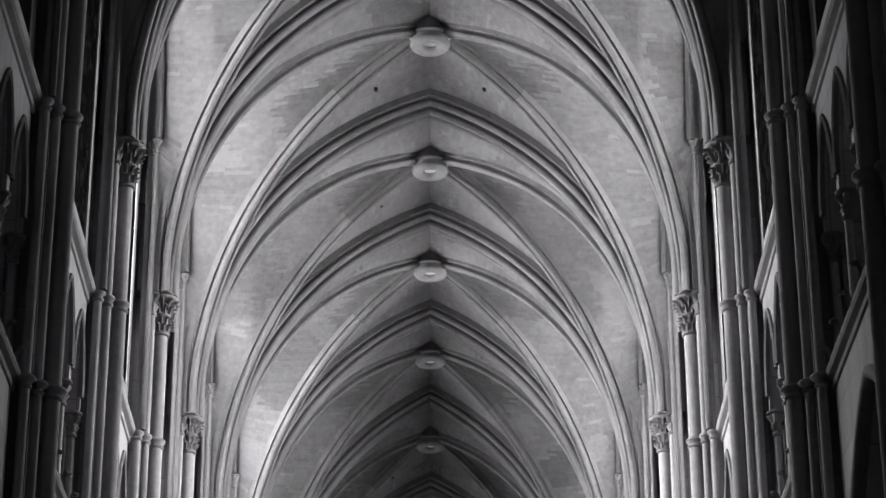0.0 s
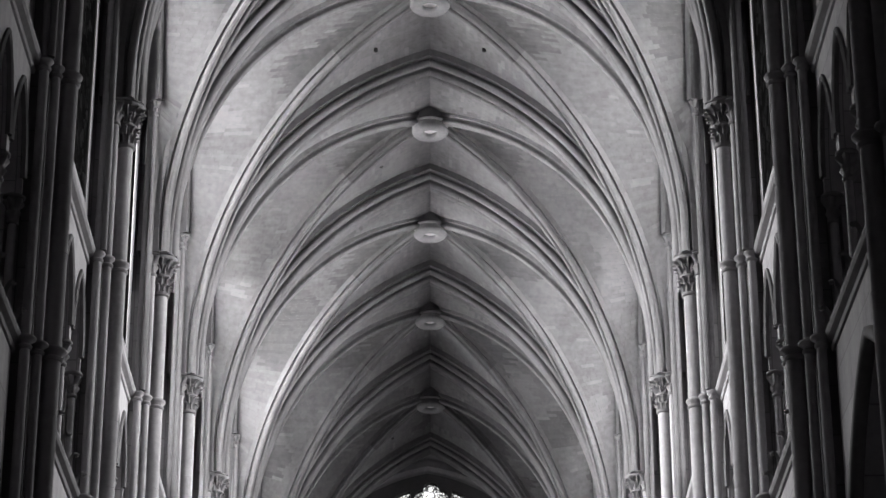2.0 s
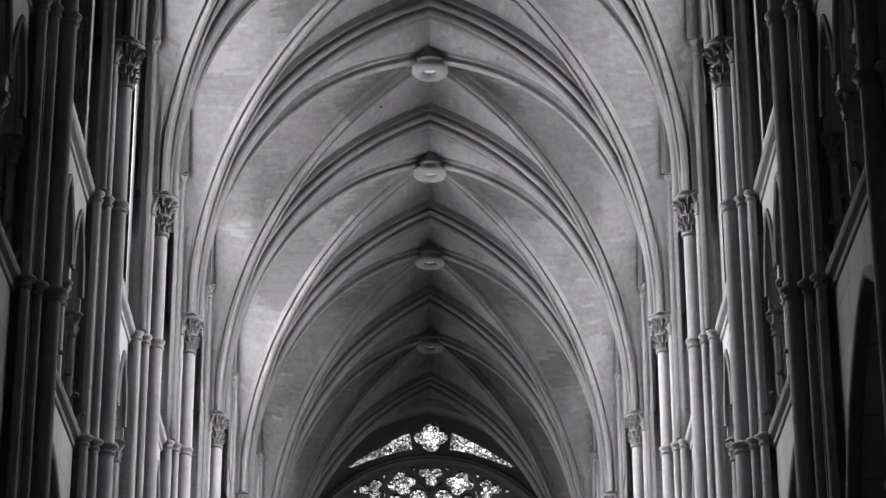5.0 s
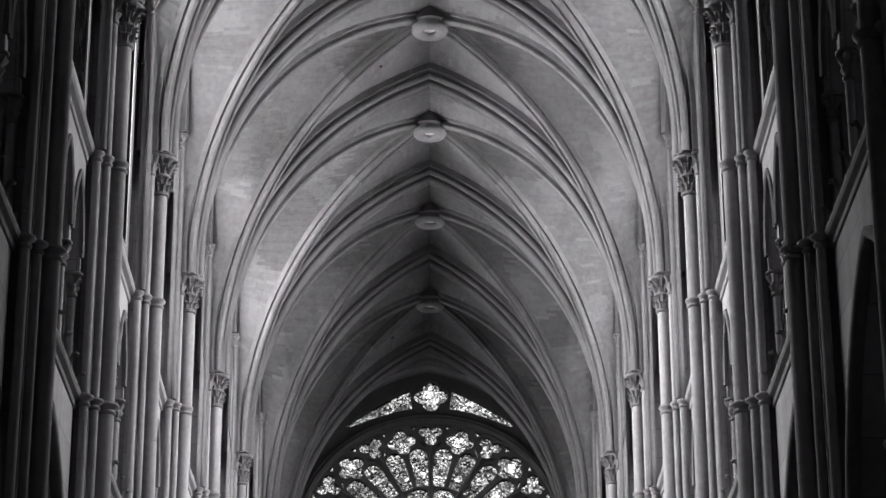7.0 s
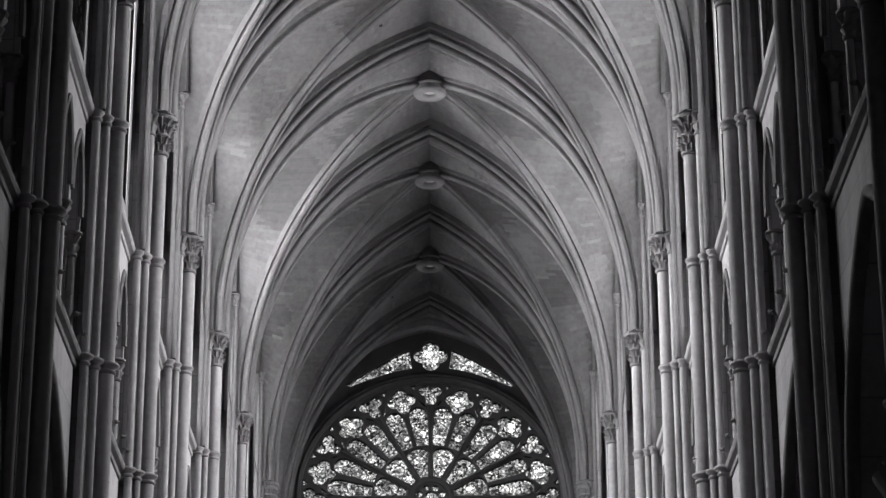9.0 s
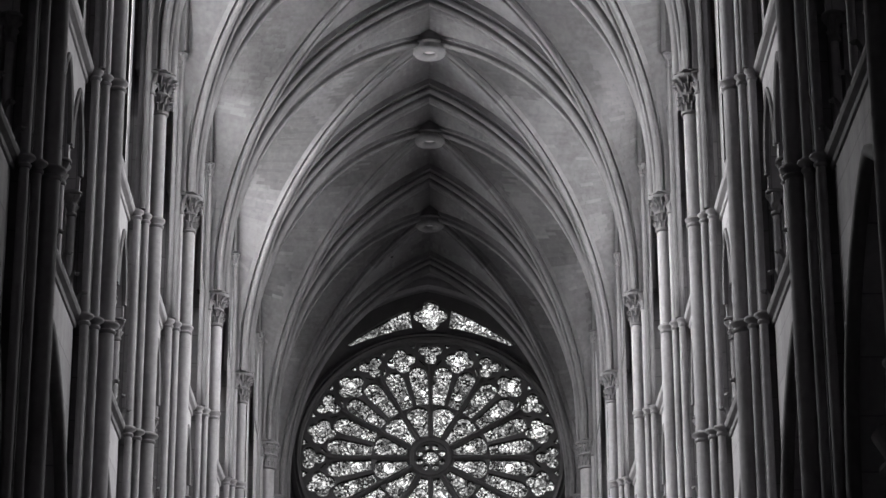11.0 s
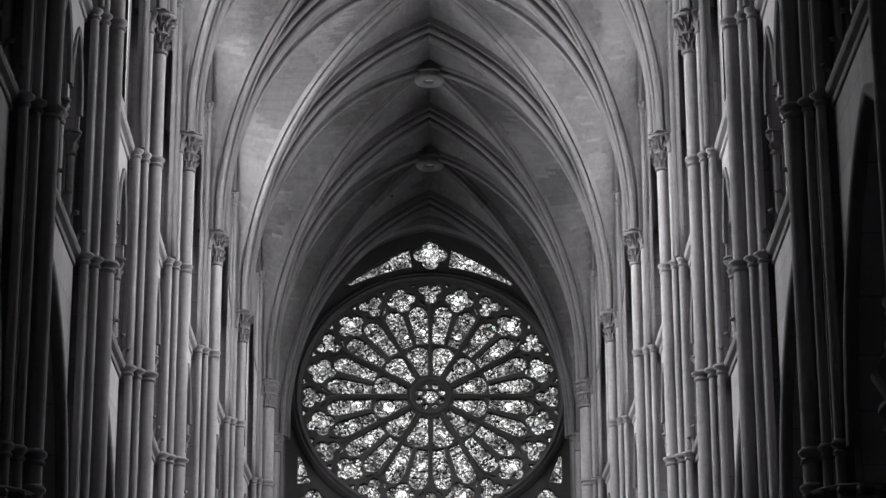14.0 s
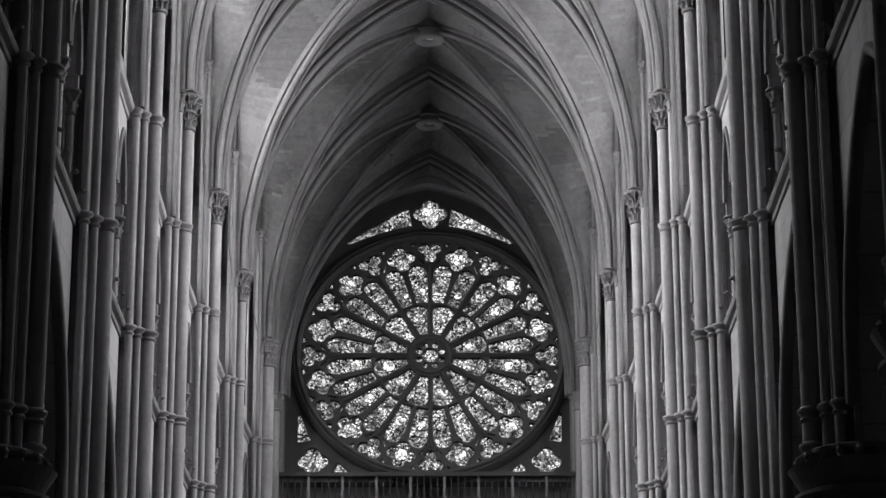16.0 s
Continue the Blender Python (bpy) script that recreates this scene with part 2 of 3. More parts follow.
def leaf_mesh(r0, r1, z0, z1, wide):
    """A curled leaf of a capital, growing outwards along +x."""
    pts = [(r0, z0, 0.7), (lerp(r0, r1, 0.25), lerp(z0, z1, 0.45), 1.0), (lerp(r0, r1, 0.7), lerp(z0, z1, 0.85), 0.9), (r1, z1, 0.75), (r1 + 0.06, lerp(z1, z0, 0.14), 0.6), (r1 - 0.01, lerp(z1, z0, 0.28), 0.3)]
    v = []
    for r, z, k in pts:
        v += [(r - 0.03, -wide * k, z), (r + 0.035, 0, z), (r - 0.03, wide * k, z), (r - 0.05, 0, z)]
    f = [(4 * j + i, 4 * j + (i + 1) % 4, 4 * j + 4 + (i + 1) % 4, 4 * j + 4 + i) for j in range(len(pts) - 1) for i in range(4)]
    g = Geo().add(v, f + [(3, 2, 1, 0), (20, 21, 22, 23)])
    k, cx, cz = wide * 0.85, r1 + 0.02, lerp(z1, z0, 0.16)
    knob = [(cx, 0, cz + k)] + [(cx + q * k * math.cos(1.2566 * i + t), q * k * math.sin(1.2566 * i + t), cz + u * k) for u, q, t in ((0.45, 0.9, 0.0), (-0.45, 0.9, 0.63)) for i in range(5)] + [(cx, 0, cz - k)]
    faces = [(0, 1 + i, 1 + (i + 1) % 5) for i in range(5)] + [(11, 6 + (i + 1) % 5, 6 + i) for i in range(5)]
    faces += [(1 + i, 6 + i, 1 + (i + 1) % 5) for i in range(5)] + [(6 + i, 6 + (i + 1) % 5, 1 + (i + 1) % 5) for i in range(5)]
    return g.add(knob, faces).mesh("leaf", CARVED, smooth=True)


def leafy_capital(name, r, high, abacus, leaves, parent, at, deep=0.0):
    """A capital in two storeys: a carved neck of small leaves, and curled leaves under the abacus."""
    bell = Geo().lathe([(r * 1.0, -0.06), (r * 1.3, -0.03), (r * 1.3, 0.03), (r * 1.12, 0.06), (r * 1.15, high * 0.42), (r * 1.4, high * 0.46), (r * 1.4, high * 0.5), (r * 1.2, high * 0.54), (r * 1.5, high * 0.8), (abacus * 0.86, high * 0.86), (abacus * 0.95, high * 0.88),
                        (abacus, high * 0.90), (abacus * 1.04, high * 0.93), (abacus * 1.04, high * 0.97), (abacus * 0.94, high)], 32 if r > 0.5 else 16).mesh(name, CARVED)
    cap = child(name, bell, parent, at)
    rows = ((1.12, lerp(r, abacus, 0.35), 0.04, 0.24), (1.12, lerp(r, abacus, 0.42), 0.22, 0.43), (1.25, lerp(r, abacus, 0.75), 0.5, 0.72), (1.3, lerp(r, abacus, 1.0), 0.6, 0.88))
    for k, (q, out, z0, z1) in enumerate(rows):
        me = leaf_mesh(r * q * (1 - 0.5 * deep), out + deep * (1 - 0.3 * (k % 2)), high * z0, high * (z1 + 0.4 * deep), r * (2.4 - 2.5 * deep) / leaves)
        for i in range(leaves):
            child("leaf", me, cap, pose(0, 0, 0, 0, 0, 360 * (i + 0.5 * (k % 2)) / leaves))
    return cap


def capital_mesh(name, r, high, abacus, lobes=5, n=30):
    """A small capital in one piece, its leaves as lobes that swell out under the abacus."""
    prof = [(1.0, -0.05, 0, 0), (1.3, -0.02, 0, 0), (1.3, 0.02, 0, 0), (1.02, 0.05, 0, 0), (1.1, 0.16 * high, 0.3, 0), (1.5, 0.34 * high, 0.9, 0), (1.25, 0.42 * high, 0.5, 0),
            (1.3, 0.52 * high, 0.5, 0.5), (1.85, 0.74 * high, 1.1, 0.5), (1.9, 0.82 * high, 1.0, 0.5), (1.4, 0.87 * high, 0.3, 0.5)]
    rows = [[r * k * (1 + 0.3 * w * math.cos(lobes * 2 * math.pi * (i / n) + 2 * math.pi * turn)) for i in range(n)] for k, z, w, turn in prof]
    zs = [z for k, z, w, turn in prof]
    for k, z in ((0.9, 0.88), (1.0, 0.92), (1.0, 0.97), (0.92, 1.0)):
        rows.append([abacus * k] * n)
        zs.append(high * z)
    v = [(q * math.cos(2 * math.pi * i / n), q * math.sin(2 * math.pi * i / n), z) for row, z in zip(rows, zs) for i, q in enumerate(row)]
    f = [(j * n + i, j * n + (i + 1) % n, (j + 1) * n + (i + 1) % n, (j + 1) * n + i) for j in range(len(rows) - 1) for i in range(n)]
    f += [tuple(reversed(range(n))), tuple((len(rows) - 1) * n + i for i in range(n))]
    return Geo().add(v, f).mesh(name, CARVED, smooth=True)


BIG, SMALL = 0.168, 0.09
SIDE = [(-0.20, 0.33), (-0.37, 0.60)]   # small shafts beside the big one, as (towards the nave, along the nave)


def build_pier(big=BIG, abacus=0.37):
    """A compound pier: round column below, clustered shafts above. Its nave side is +x."""
    pier = new("compound_pier")
    tagged(pier, "tall compound pier of pale limestone with clustered shafts", "pier", group="piers of the nave")
    half = [(-0.34, 0.11), (-0.70, 0.15), (-0.74, 0.40), (-0.86, 0.46), (-0.86, 0.74), (-1.5, 0.74)]
    core = half + [(x, -y) for x, y in half[::-1]]
    child("core", Geo().prism(core, 11.35, 30.0).mesh("core", CORE), pier)
    child("buttress", Geo().prism([(-0.62, 0.735), (-1.5, 0.735), (-1.5, -0.735), (-0.62, -0.735)][::-1], 30.0, 38.4).mesh("buttress", ASHLAR), pier)
    low = Geo().lathe([(1.05, 0), (1.05, 0.7), (0.9, 0.9), (0.86, 1.0), (0.78, 1.15), (0.78, 9.9)], 28, cx=-0.75)
    child("column", low.mesh("column", ASHLAR, smooth=True), pier)
    leafy_capital("great_capital", 0.79, 1.5, 0.9, 20, pier, pose(-0.75, 0, 9.9), deep=0.16)
    shaft = Geo().lathe(jointed(big, 1.0, NECK, 1.5), 18).mesh("big_shaft", SHAFT, smooth=True)
    child("big_shaft", shaft, pier)
    inner = Geo().lathe(jointed(SMALL, 11.35, NECK + 0.42, 1.9), 12).mesh("side_shaft", SHAFT, smooth=True)
    outer = Geo().lathe(jointed(SMALL, 11.35, WALLCAP - 0.45, 2.1), 12).mesh("side_shaft", SHAFT, smooth=True)
    upper = Geo().lathe(jointed(0.072, TOP + 0.1, WALLCAP - 0.45, 1.6), 10).mesh("wall_shaft", RIB, smooth=True)
    cap2 = capital_mesh("side_capital", SMALL, SPRING - NECK - 0.42, 0.19)
    cap3 = capital_mesh("wall_capital", 0.075, 0.42, 0.145)
    leafy_capital("capital", big, SPRING - NECK, abacus, 11 if big < 0.2 else 15, pier, pose(0, 0, NECK))
    impost = [(0.36, 0.12), (0.31, 0.25), (0.18, 0.42), (0.0, 0.50), (-0.5, 0.52)]
    child("impost", Geo().prism(impost + [(x, -y) for x, y in impost[::-1]], SPRING - 0.03, SPRING + 0.01).mesh("impost", CARVED), pier)
    rings = {}
    for r in (big, SMALL):
        for z, out in ((SILL, 0.09), (TOP, 0.06)):
            rings[r, z] = Geo().lathe(annulet(r, out), 16).mesh("annulet", STONE, smooth=True)
    for z in (SILL, TOP):
        child("annulet", rings[big, z], pier, pose(0, 0, z))
    child("annulet", rings[big, TOP], pier, pose(0, 0, 12.05))
    child("annulet", rings[big, TOP], pier, pose(0, 0, 11.45))
    for sign in (-1, 1):
        for (x, y), me in zip(SIDE, (inner, outer)):
            child("side_shaft", me, pier, pose(x, sign * y, 0))
            for z in (SILL, TOP):
                child("annulet", rings[SMALL, z], pier, pose(x, sign * y, z))
            child("annulet", rings[SMALL, TOP], pier, pose(x, sign * y, 12.05))
        child("side_capital", cap2, pier, pose(*[SIDE[0][0], sign * SIDE[0][1], NECK + 0.42]))
        child("wall_capital", cap3, pier, pose(SIDE[1][0], sign * SIDE[1][1], WALLCAP - 0.45))
        child("wall_shaft", upper, pier, pose(-0.25, sign * 0.68, 0))
        child("wall_capital", cap3, pier, pose(-0.25, sign * 0.68, WALLCAP - 0.45))
    return pier


first = build_pier()
# the last pair, before the rose, have stouter shafts; beyond them the vault rests on the end wall
last_pier = build_pier(0.28, 0.42)
tagged(last_pier, "last compound pier of grey limestone with one stout shaft", "pier", group="piers of the nave")
y, w, crown = PIERS[-2]
last_pier.matrix_basis = pose(-w - 0.02, y, 0)
copy_thing(last_pier, pose(w + 0.02, y, 0, 0, 0, 180))
placed = False
for y, w, crown in PIERS[:-2]:
    for side in (-1, 1):
        m = pose(side * w, y, 0, 0, 0, 0 if side < 0 else 180)
        if not placed:
            first.matrix_basis, placed = m, True
        else:
            copy_thing(first, m)


# ---- walls of a bay ----
def arched_panel(g, y0, y1, z0, z1, half, spring, crown, x0, x1, n=10, sill=None):
    """A wall panel between y0 and y1 with one pointed opening in its middle; x0 is its nave face, x1 its back."""
    mid = (y0 + y1) / 2
    arc = pointed(half, spring, crown, n)
    left = [(mid - a, z) for a, z in arc]
    right = [(mid + a, z) for a, z in arc]
    base = z0 if sill is None else sill
    path = [(mid - half, base)] + left + right[-2::-1] + [(mid + half, base)]
    k = len(path)
    top = [(lerp(y0, y1, (p[0] - path[0][0]) / (2 * half)), z1) for p in path]
    top[0] = (y0, base)
    top[-1] = (y1, base)
    top[1] = (y0, z1)
    top[-2] = (y1, z1)
    v = [(x, y, z) for x in (x0, x1) for y, z in path + top]
    f = []
    for s in (0, 2 * k):
        f += [(s + i, s + i + 1, s + k + i + 1, s + k + i) for i in range(k - 1)]
    f += [(i, i + 1, 2 * k + i + 1, 2 * k + i) for i in range(k - 1)]
    f += [(k + i, k + i + 1, 3 * k + i + 1, 3 * k + i) for i in range(k - 1)]
    f += [(0, k, 3 * k, 2 * k), (k - 1, 2 * k - 1, 4 * k - 1, 3 * k - 1)]
    g.add(v, f)
    if sill is not None:
        g.box(min(x0, x1), max(x0, x1), y0, y1, z0, sill)


def string_course(g, side, x, y0, y1, z, deep=0.17):
    prof = [(0, -0.22), (0.04, -0.2), (0.06, -0.12), (0.03, -0.06), (deep * 0.8, 0.0), (deep, 0.06), (deep, 0.12), (0, 0.2)]
    v = [(x - side * a, y, z + b) for y in (y0, y1) for a, b in prof]
    n = len(prof)
    g.add(v, [(i, (i + 1) % n, n + (i + 1) % n, n + i) for i in range(n)] + [tuple(range(n)), tuple(range(n, 2 * n))])


COLONNETTE = Geo().lathe([(0.14, 0), (0.14, 0.12), (0.11, 0.2), (0.08, 0.28), (0.075, 2.0)], 12).mesh("colonnette", SHAFT, smooth=True)
COLCAP = capital_mesh("colonnette_capital", 0.085, 0.5, 0.2)
CROCKET = leaf_mesh(0.02, 0.15, 0.0, 0.30, 0.06)


def build_bay(k, side):
    y0, w0, c0 = PIERS[k]
    y1, w1, c1 = PIERS[k + 1]
    w = (w0 + w1) / 2
    where = "north" if side < 0 else "south"
    x = side * (w + WALL)
    a, b = y0 + 0.72, y1 - 0.72
    skew = math.atan2(w1 - w0, y1 - y0) * -side
    turn = pose(x, (y0 + y1) / 2, 0, 0, 0, math.degrees(skew)) @ pose(-x, -(y0 + y1) / 2, 0)

    g = Geo()
    arched_panel(g, a, b, 11.4, SILL - 0.2, (b - a) / 2 - 0.05, 12.0, 17.0, x, x + side * 1.3, 12)
    wall = tagged(new("wall_%s_%d" % (where, k + 1), g.mesh("wall_arcade", ASHLAR)), "grey ashlar nave wall over a pointed arcade arch", "wall", kind="structure")
    wall.matrix_basis = turn
    # moulding of the arcade arch
    g = Geo()
    arc = pointed((b - a) / 2 - 0.12, 12.0, 16.9, 14)
    path = [Vector((x - side * 0.02, (a + b) / 2 + s * p, z)) for s, pts in ((-1, arc), (1, arc[-2::-1])) for p, z in pts]
    mid = Vector((x, (a + b) / 2, 12.0))
    frames = [(Vector((-side, 0, 0)), (mid - p).normalized()) for p in path]
    g.sweep(path, frames, roll(0, 0, 0.13, 0, 315, 7))
    child("arch_moulding", g.mesh("arch_moulding", RIB, smooth=True), wall)
    for name, z, d in (("string_course", SILL, 0.15), ("string_course", TOP, 0.17)):
        g = Geo()
        string_course(g, side, x, a - 0.1, b + 0.1, z, d)
        child(name, g.mesh(name, CARVED if z == SILL else STONE), wall)
    for i in range(6):
        child("leaf", CROCKET, wall, pose(x - side * 0.10, lerp(a, b, (i + 0.5) / 6), SILL + 0.05, 0, 0, 180 if side > 0 else 0))
    # triforium
    g = Geo()
    n = 4
    step = (b - a) / n
    for i in range(n):
        arched_panel(g, a + i * step, a + (i + 1) * step, 20.9, TOP - 0.2, step / 2 - 0.13, 21.2, 22.75, x, x + side * 0.4, 7)
    child("triforium_arches", g.mesh("triforium_arches", ASHLAR), wall)
    for i in range(n):
        g = Geo()
        arc = pointed(step / 2 - 0.1, 21.2, 22.8, 8)
        m = a + (i + 0.5) * step
        path = [Vector((x - side * 0.01, m + s * p, z)) for s, pts in ((-1, arc), (1, arc[-2::-1])) for p, z in pts]
        mid = Vector((x, m, 21.2))
        g.sweep(path, [(Vector((-side, 0, 0)), (mid - p).normalized()) for p in path], roll(0, 0, 0.07, 0, 300, 5))
        child("hood_mould", g.mesh("hood_mould", RIB, smooth=True), wall)
    for i in range(n + 1):
        child("colonnette", COLONNETTE, wall, pose(x + side * 0.14, a + i * step, SILL + 0.2))
        child("colonnette_capital", COLCAP, wall, pose(x + side * 0.14, a + i * step, SILL + 2.2))
    g = Geo()
    g.box(min(x + side * 1.5, x + side * 1.8), max(x + side * 1.5, x + side * 1.8), y0, y1, SILL - 0.2, TOP)
    g.box(min(x, x + side * 1.8), max(x, x + side * 1.8), a, b, SILL - 0.2, SILL + 0.19)
    g.box(min(x + side * 0.4, x + side * 1.8), max(x + side * 0.4, x + side * 1.8), a, b, TOP - 0.2, TOP)
    child("passage", g.mesh("passage", ASHLAR), wall)
    # clerestory
    half = (b - a) / 2 - 0.4
    g = Geo()
    arched_panel(g, a, b, TOP, 38.5, half, 31.0, 36.35, x + side * 0.05, x + side * 1.3, 12, sill=TOP + 1.0)
    child("clerestory_wall", g.mesh("clerestory_wall", ASHLAR), wall)
    # window: two lancets and a rose, with glass
    win = tagged(new("window_%s_%d" % (where, k + 1)), "tall pointed clerestory window with leaded stained glass", "window", kind="structure")
    win.matrix_basis = turn
    xg = x + side * 0.45
    mid = (a + b) / 2
    g = Geo()
    g.box(min(xg, xg + side * 0.25), max(xg, xg + side * 0.25), mid - 0.12, mid + 0.12, TOP + 1.0, 32.2)
    child("mullion", g.mesh("mullion", STONE), win)
    for s in (-1, 1):
        g = Geo()
        arc = pointed(half / 2, 29.5, 32.0, 8)
        path = [Vector((xg + side * 0.1, mid + s * half / 2 + q * p, z)) for q, pts in ((-1, arc), (1, arc[-2::-1])) for p, z in pts]
        cen = Vector((xg, mid + s * half / 2, 29.5))
        g.sweep(path, [(Vector((-side, 0, 0)), (cen - p).normalized()) for p in path], [(-0.12, -0.1), (0.12, -0.1), (0.12, 0.1), (-0.12, 0.1)])
        child("lancet_head", g.mesh("lancet_head", STONE), win)
    g = Geo()
    ring = [Vector((xg + side * 0.1, mid + 0.85 * math.cos(t), 33.0 + 0.85 * math.sin(t))) for t in [2 * math.pi * i / 24 for i in range(24)]]
    cen = Vector((xg + side * 0.1, mid, 33.0))
    g.sweep(ring, [(Vector((-side, 0, 0)), (cen - p).normalized()) for p in ring], [(-0.12, -0.1), (0.12, -0.1), (0.12, 0.1), (-0.12, 0.1)], closed=True)
    child("tracery_ring", g.mesh("tracery_ring", STONE), win)
    arc = pointed(half, 31.0, 36.35, 10)
    outline = [(mid - half, TOP + 1.0)] + [(mid - p, z) for p, z in arc] + [(mid + p, z) for p, z in arc[-2::-1]] + [(mid + half, TOP + 1.0)]
    xp = x + side * 0.075
    pane = child("pane", mesh_of("pane", [(xp, y, z) for y, z in outline], [tuple(range(len(outline)))], PALEGLASS if k == 6 else WALLGLASS), win)
    pane.visible_shadow = False
    return x, mid, half


DAYLIGHT = {6: 0.008, 7: 0.78, 8: 0.82, 9: 0.9, 10: 0.82, 11: 0.42, 12: 0.2}
for k in range(len(PIERS) - 1):
    for side in (-1, 1):
        x, mid, half = build_bay(k, side)
        if k in DAYLIGHT:
            window_light(x + side * 3.8, mid, 31.7, 5.6, 9.2, 4900 * DAYLIGHT[k] * (1.2 if side < 0 else 0.92))


# ---- vaults ----
def crown_web(c):
    return c + 0.62


def transverse_curve(w, c, n=26, side=1):
    """Web edge over a transverse arch on one side: (distance from the crown line, z), from the capital to the crown."""
    w = w - side * MID
    arc = pointed(w + 0.26, ARC, crown_web(c), n - 2)
    return [(w + 0.26, SPRING - 0.02)] + arc


def resample(pts, n):
    d = [0.0]
    for p, q in zip(pts, pts[1:]):
        d.append(d[-1] + (q - p).length)
    out, j = [], 0
    for i in range(n + 1):
        t = d[-1] * i / n
        while j < len(d) - 2 and d[j + 1] < t:
            j += 1
        out.append(pts[j].lerp(pts[j + 1], (t - d[j]) / max(1e-9, d[j + 1] - d[j])))
    return out


TPROF = ([(-0.3, 0.55), (0.20, 0.55), (0.22, 0.44), (0.26, 0.42)] + roll(0.36, 0.40, 0.11, 130, -70, 7) + [(0.36, 0.24), (0.40, 0.22)]
         + roll(0.53, 0.15, 0.11, 140, -60, 7) + [(0.55, 0.03), (0.55, 0.0)])
TPROF = TPROF + [(a, -b) for a, b in TPROF[-2::-1]]
DPROF = [(-0.12, 0.16), (0.07, 0.16), (0.08, 0.10), (0.12, 0.09)] + roll(0.24, 0.085, 0.075, 150, -60, 7) + [(0.16, 0.02), (0.16, 0.0)]
DPROF = DPROF + [(a, -b) for a, b in DPROF[-2::-1]]


WPROF = [(-0.08, -0.26), (0.05, -0.26)] + roll(0.08, -0.13, 0.09, 200, 340, 4)[::-1] + [(0.03, 0.0)] + roll(0.08, 0.12, 0.09, 20, 160, 4) + [(0.05, 0.26), (-0.08, 0.26)]


def arch_frames(path, side_dir, inward):
    out = []
    for i, p in enumerate(path):
        t = (path[min(i + 1, len(path) - 1)] - path[max(i - 1, 0)]).normalized()
        n = t.cross(side_dir)
        if n.dot(inward - p) < 0:
            n = -n
        out.append((n.normalized(), side_dir))
    return out


def stones(g, back, A, B, rng, bulge, down, slot_of=None):
    """Lays courses of web stones between the curves A and B, which have equal counts of points."""
    for i in range(len(A) - 1):
        length = ((A[i] - B[i]).length + (A[i + 1] - B[i + 1]).length) / 2
        n = max(1, round(length / rng.uniform(0.34, 0.46)))
        cuts = [0.0] + [min(0.98, max(0.02, (j + rng.uniform(-0.3, 0.3)) / n)) for j in range(1, n)] + [1.0]

        def at(row, u):
            p = A[row].lerp(B[row], u)
            return p + Vector((0, 0, bulge * math.sin(math.pi * u) * min(1.0, length / 4)))
        for u0, u1 in zip(cuts, cuts[1:]):
            q = [at(i, u0), at(i, u1), at(i + 1, u1), at(i + 1, u0)]
            back.add(q, [(0, 1, 2, 3)])
            mid = (q[0] + q[1] + q[2] + q[3]) / 4
            nrm = (q[1] - q[0]).cross(q[3] - q[0])
            if nrm.length < 1e-5:
                continue
            nrm.normalize()
            if nrm.dot(down - mid) < 0:
                nrm = -nrm
            # pointing is open in some stretches of the vault and flush in others
            open_joint = 0.22 + 1.1 * noise.noise(mid * 0.55 + Vector((7, 3, 1))) + (0.4 if mid.z > 35.8 else 0.0)
            gap = lerp(0.001, 0.012, min(1.0, max(0.0, open_joint)))
            slot = slot_of(mid, rng) if slot_of else 0
            if slot == 1:
                gap = max(gap, 0.009)
            off = nrm * (0.012 + rng.uniform(-0.002, 0.002))
            sh = []
            for p in q:
                d = mid - p
                sh.append(p + off + d.normalized() * min(gap, d.length * 0.2) + nrm * rng.uniform(-0.001, 0.001))
            g.add(sh, [(0, 1, 2, 3)], slot)


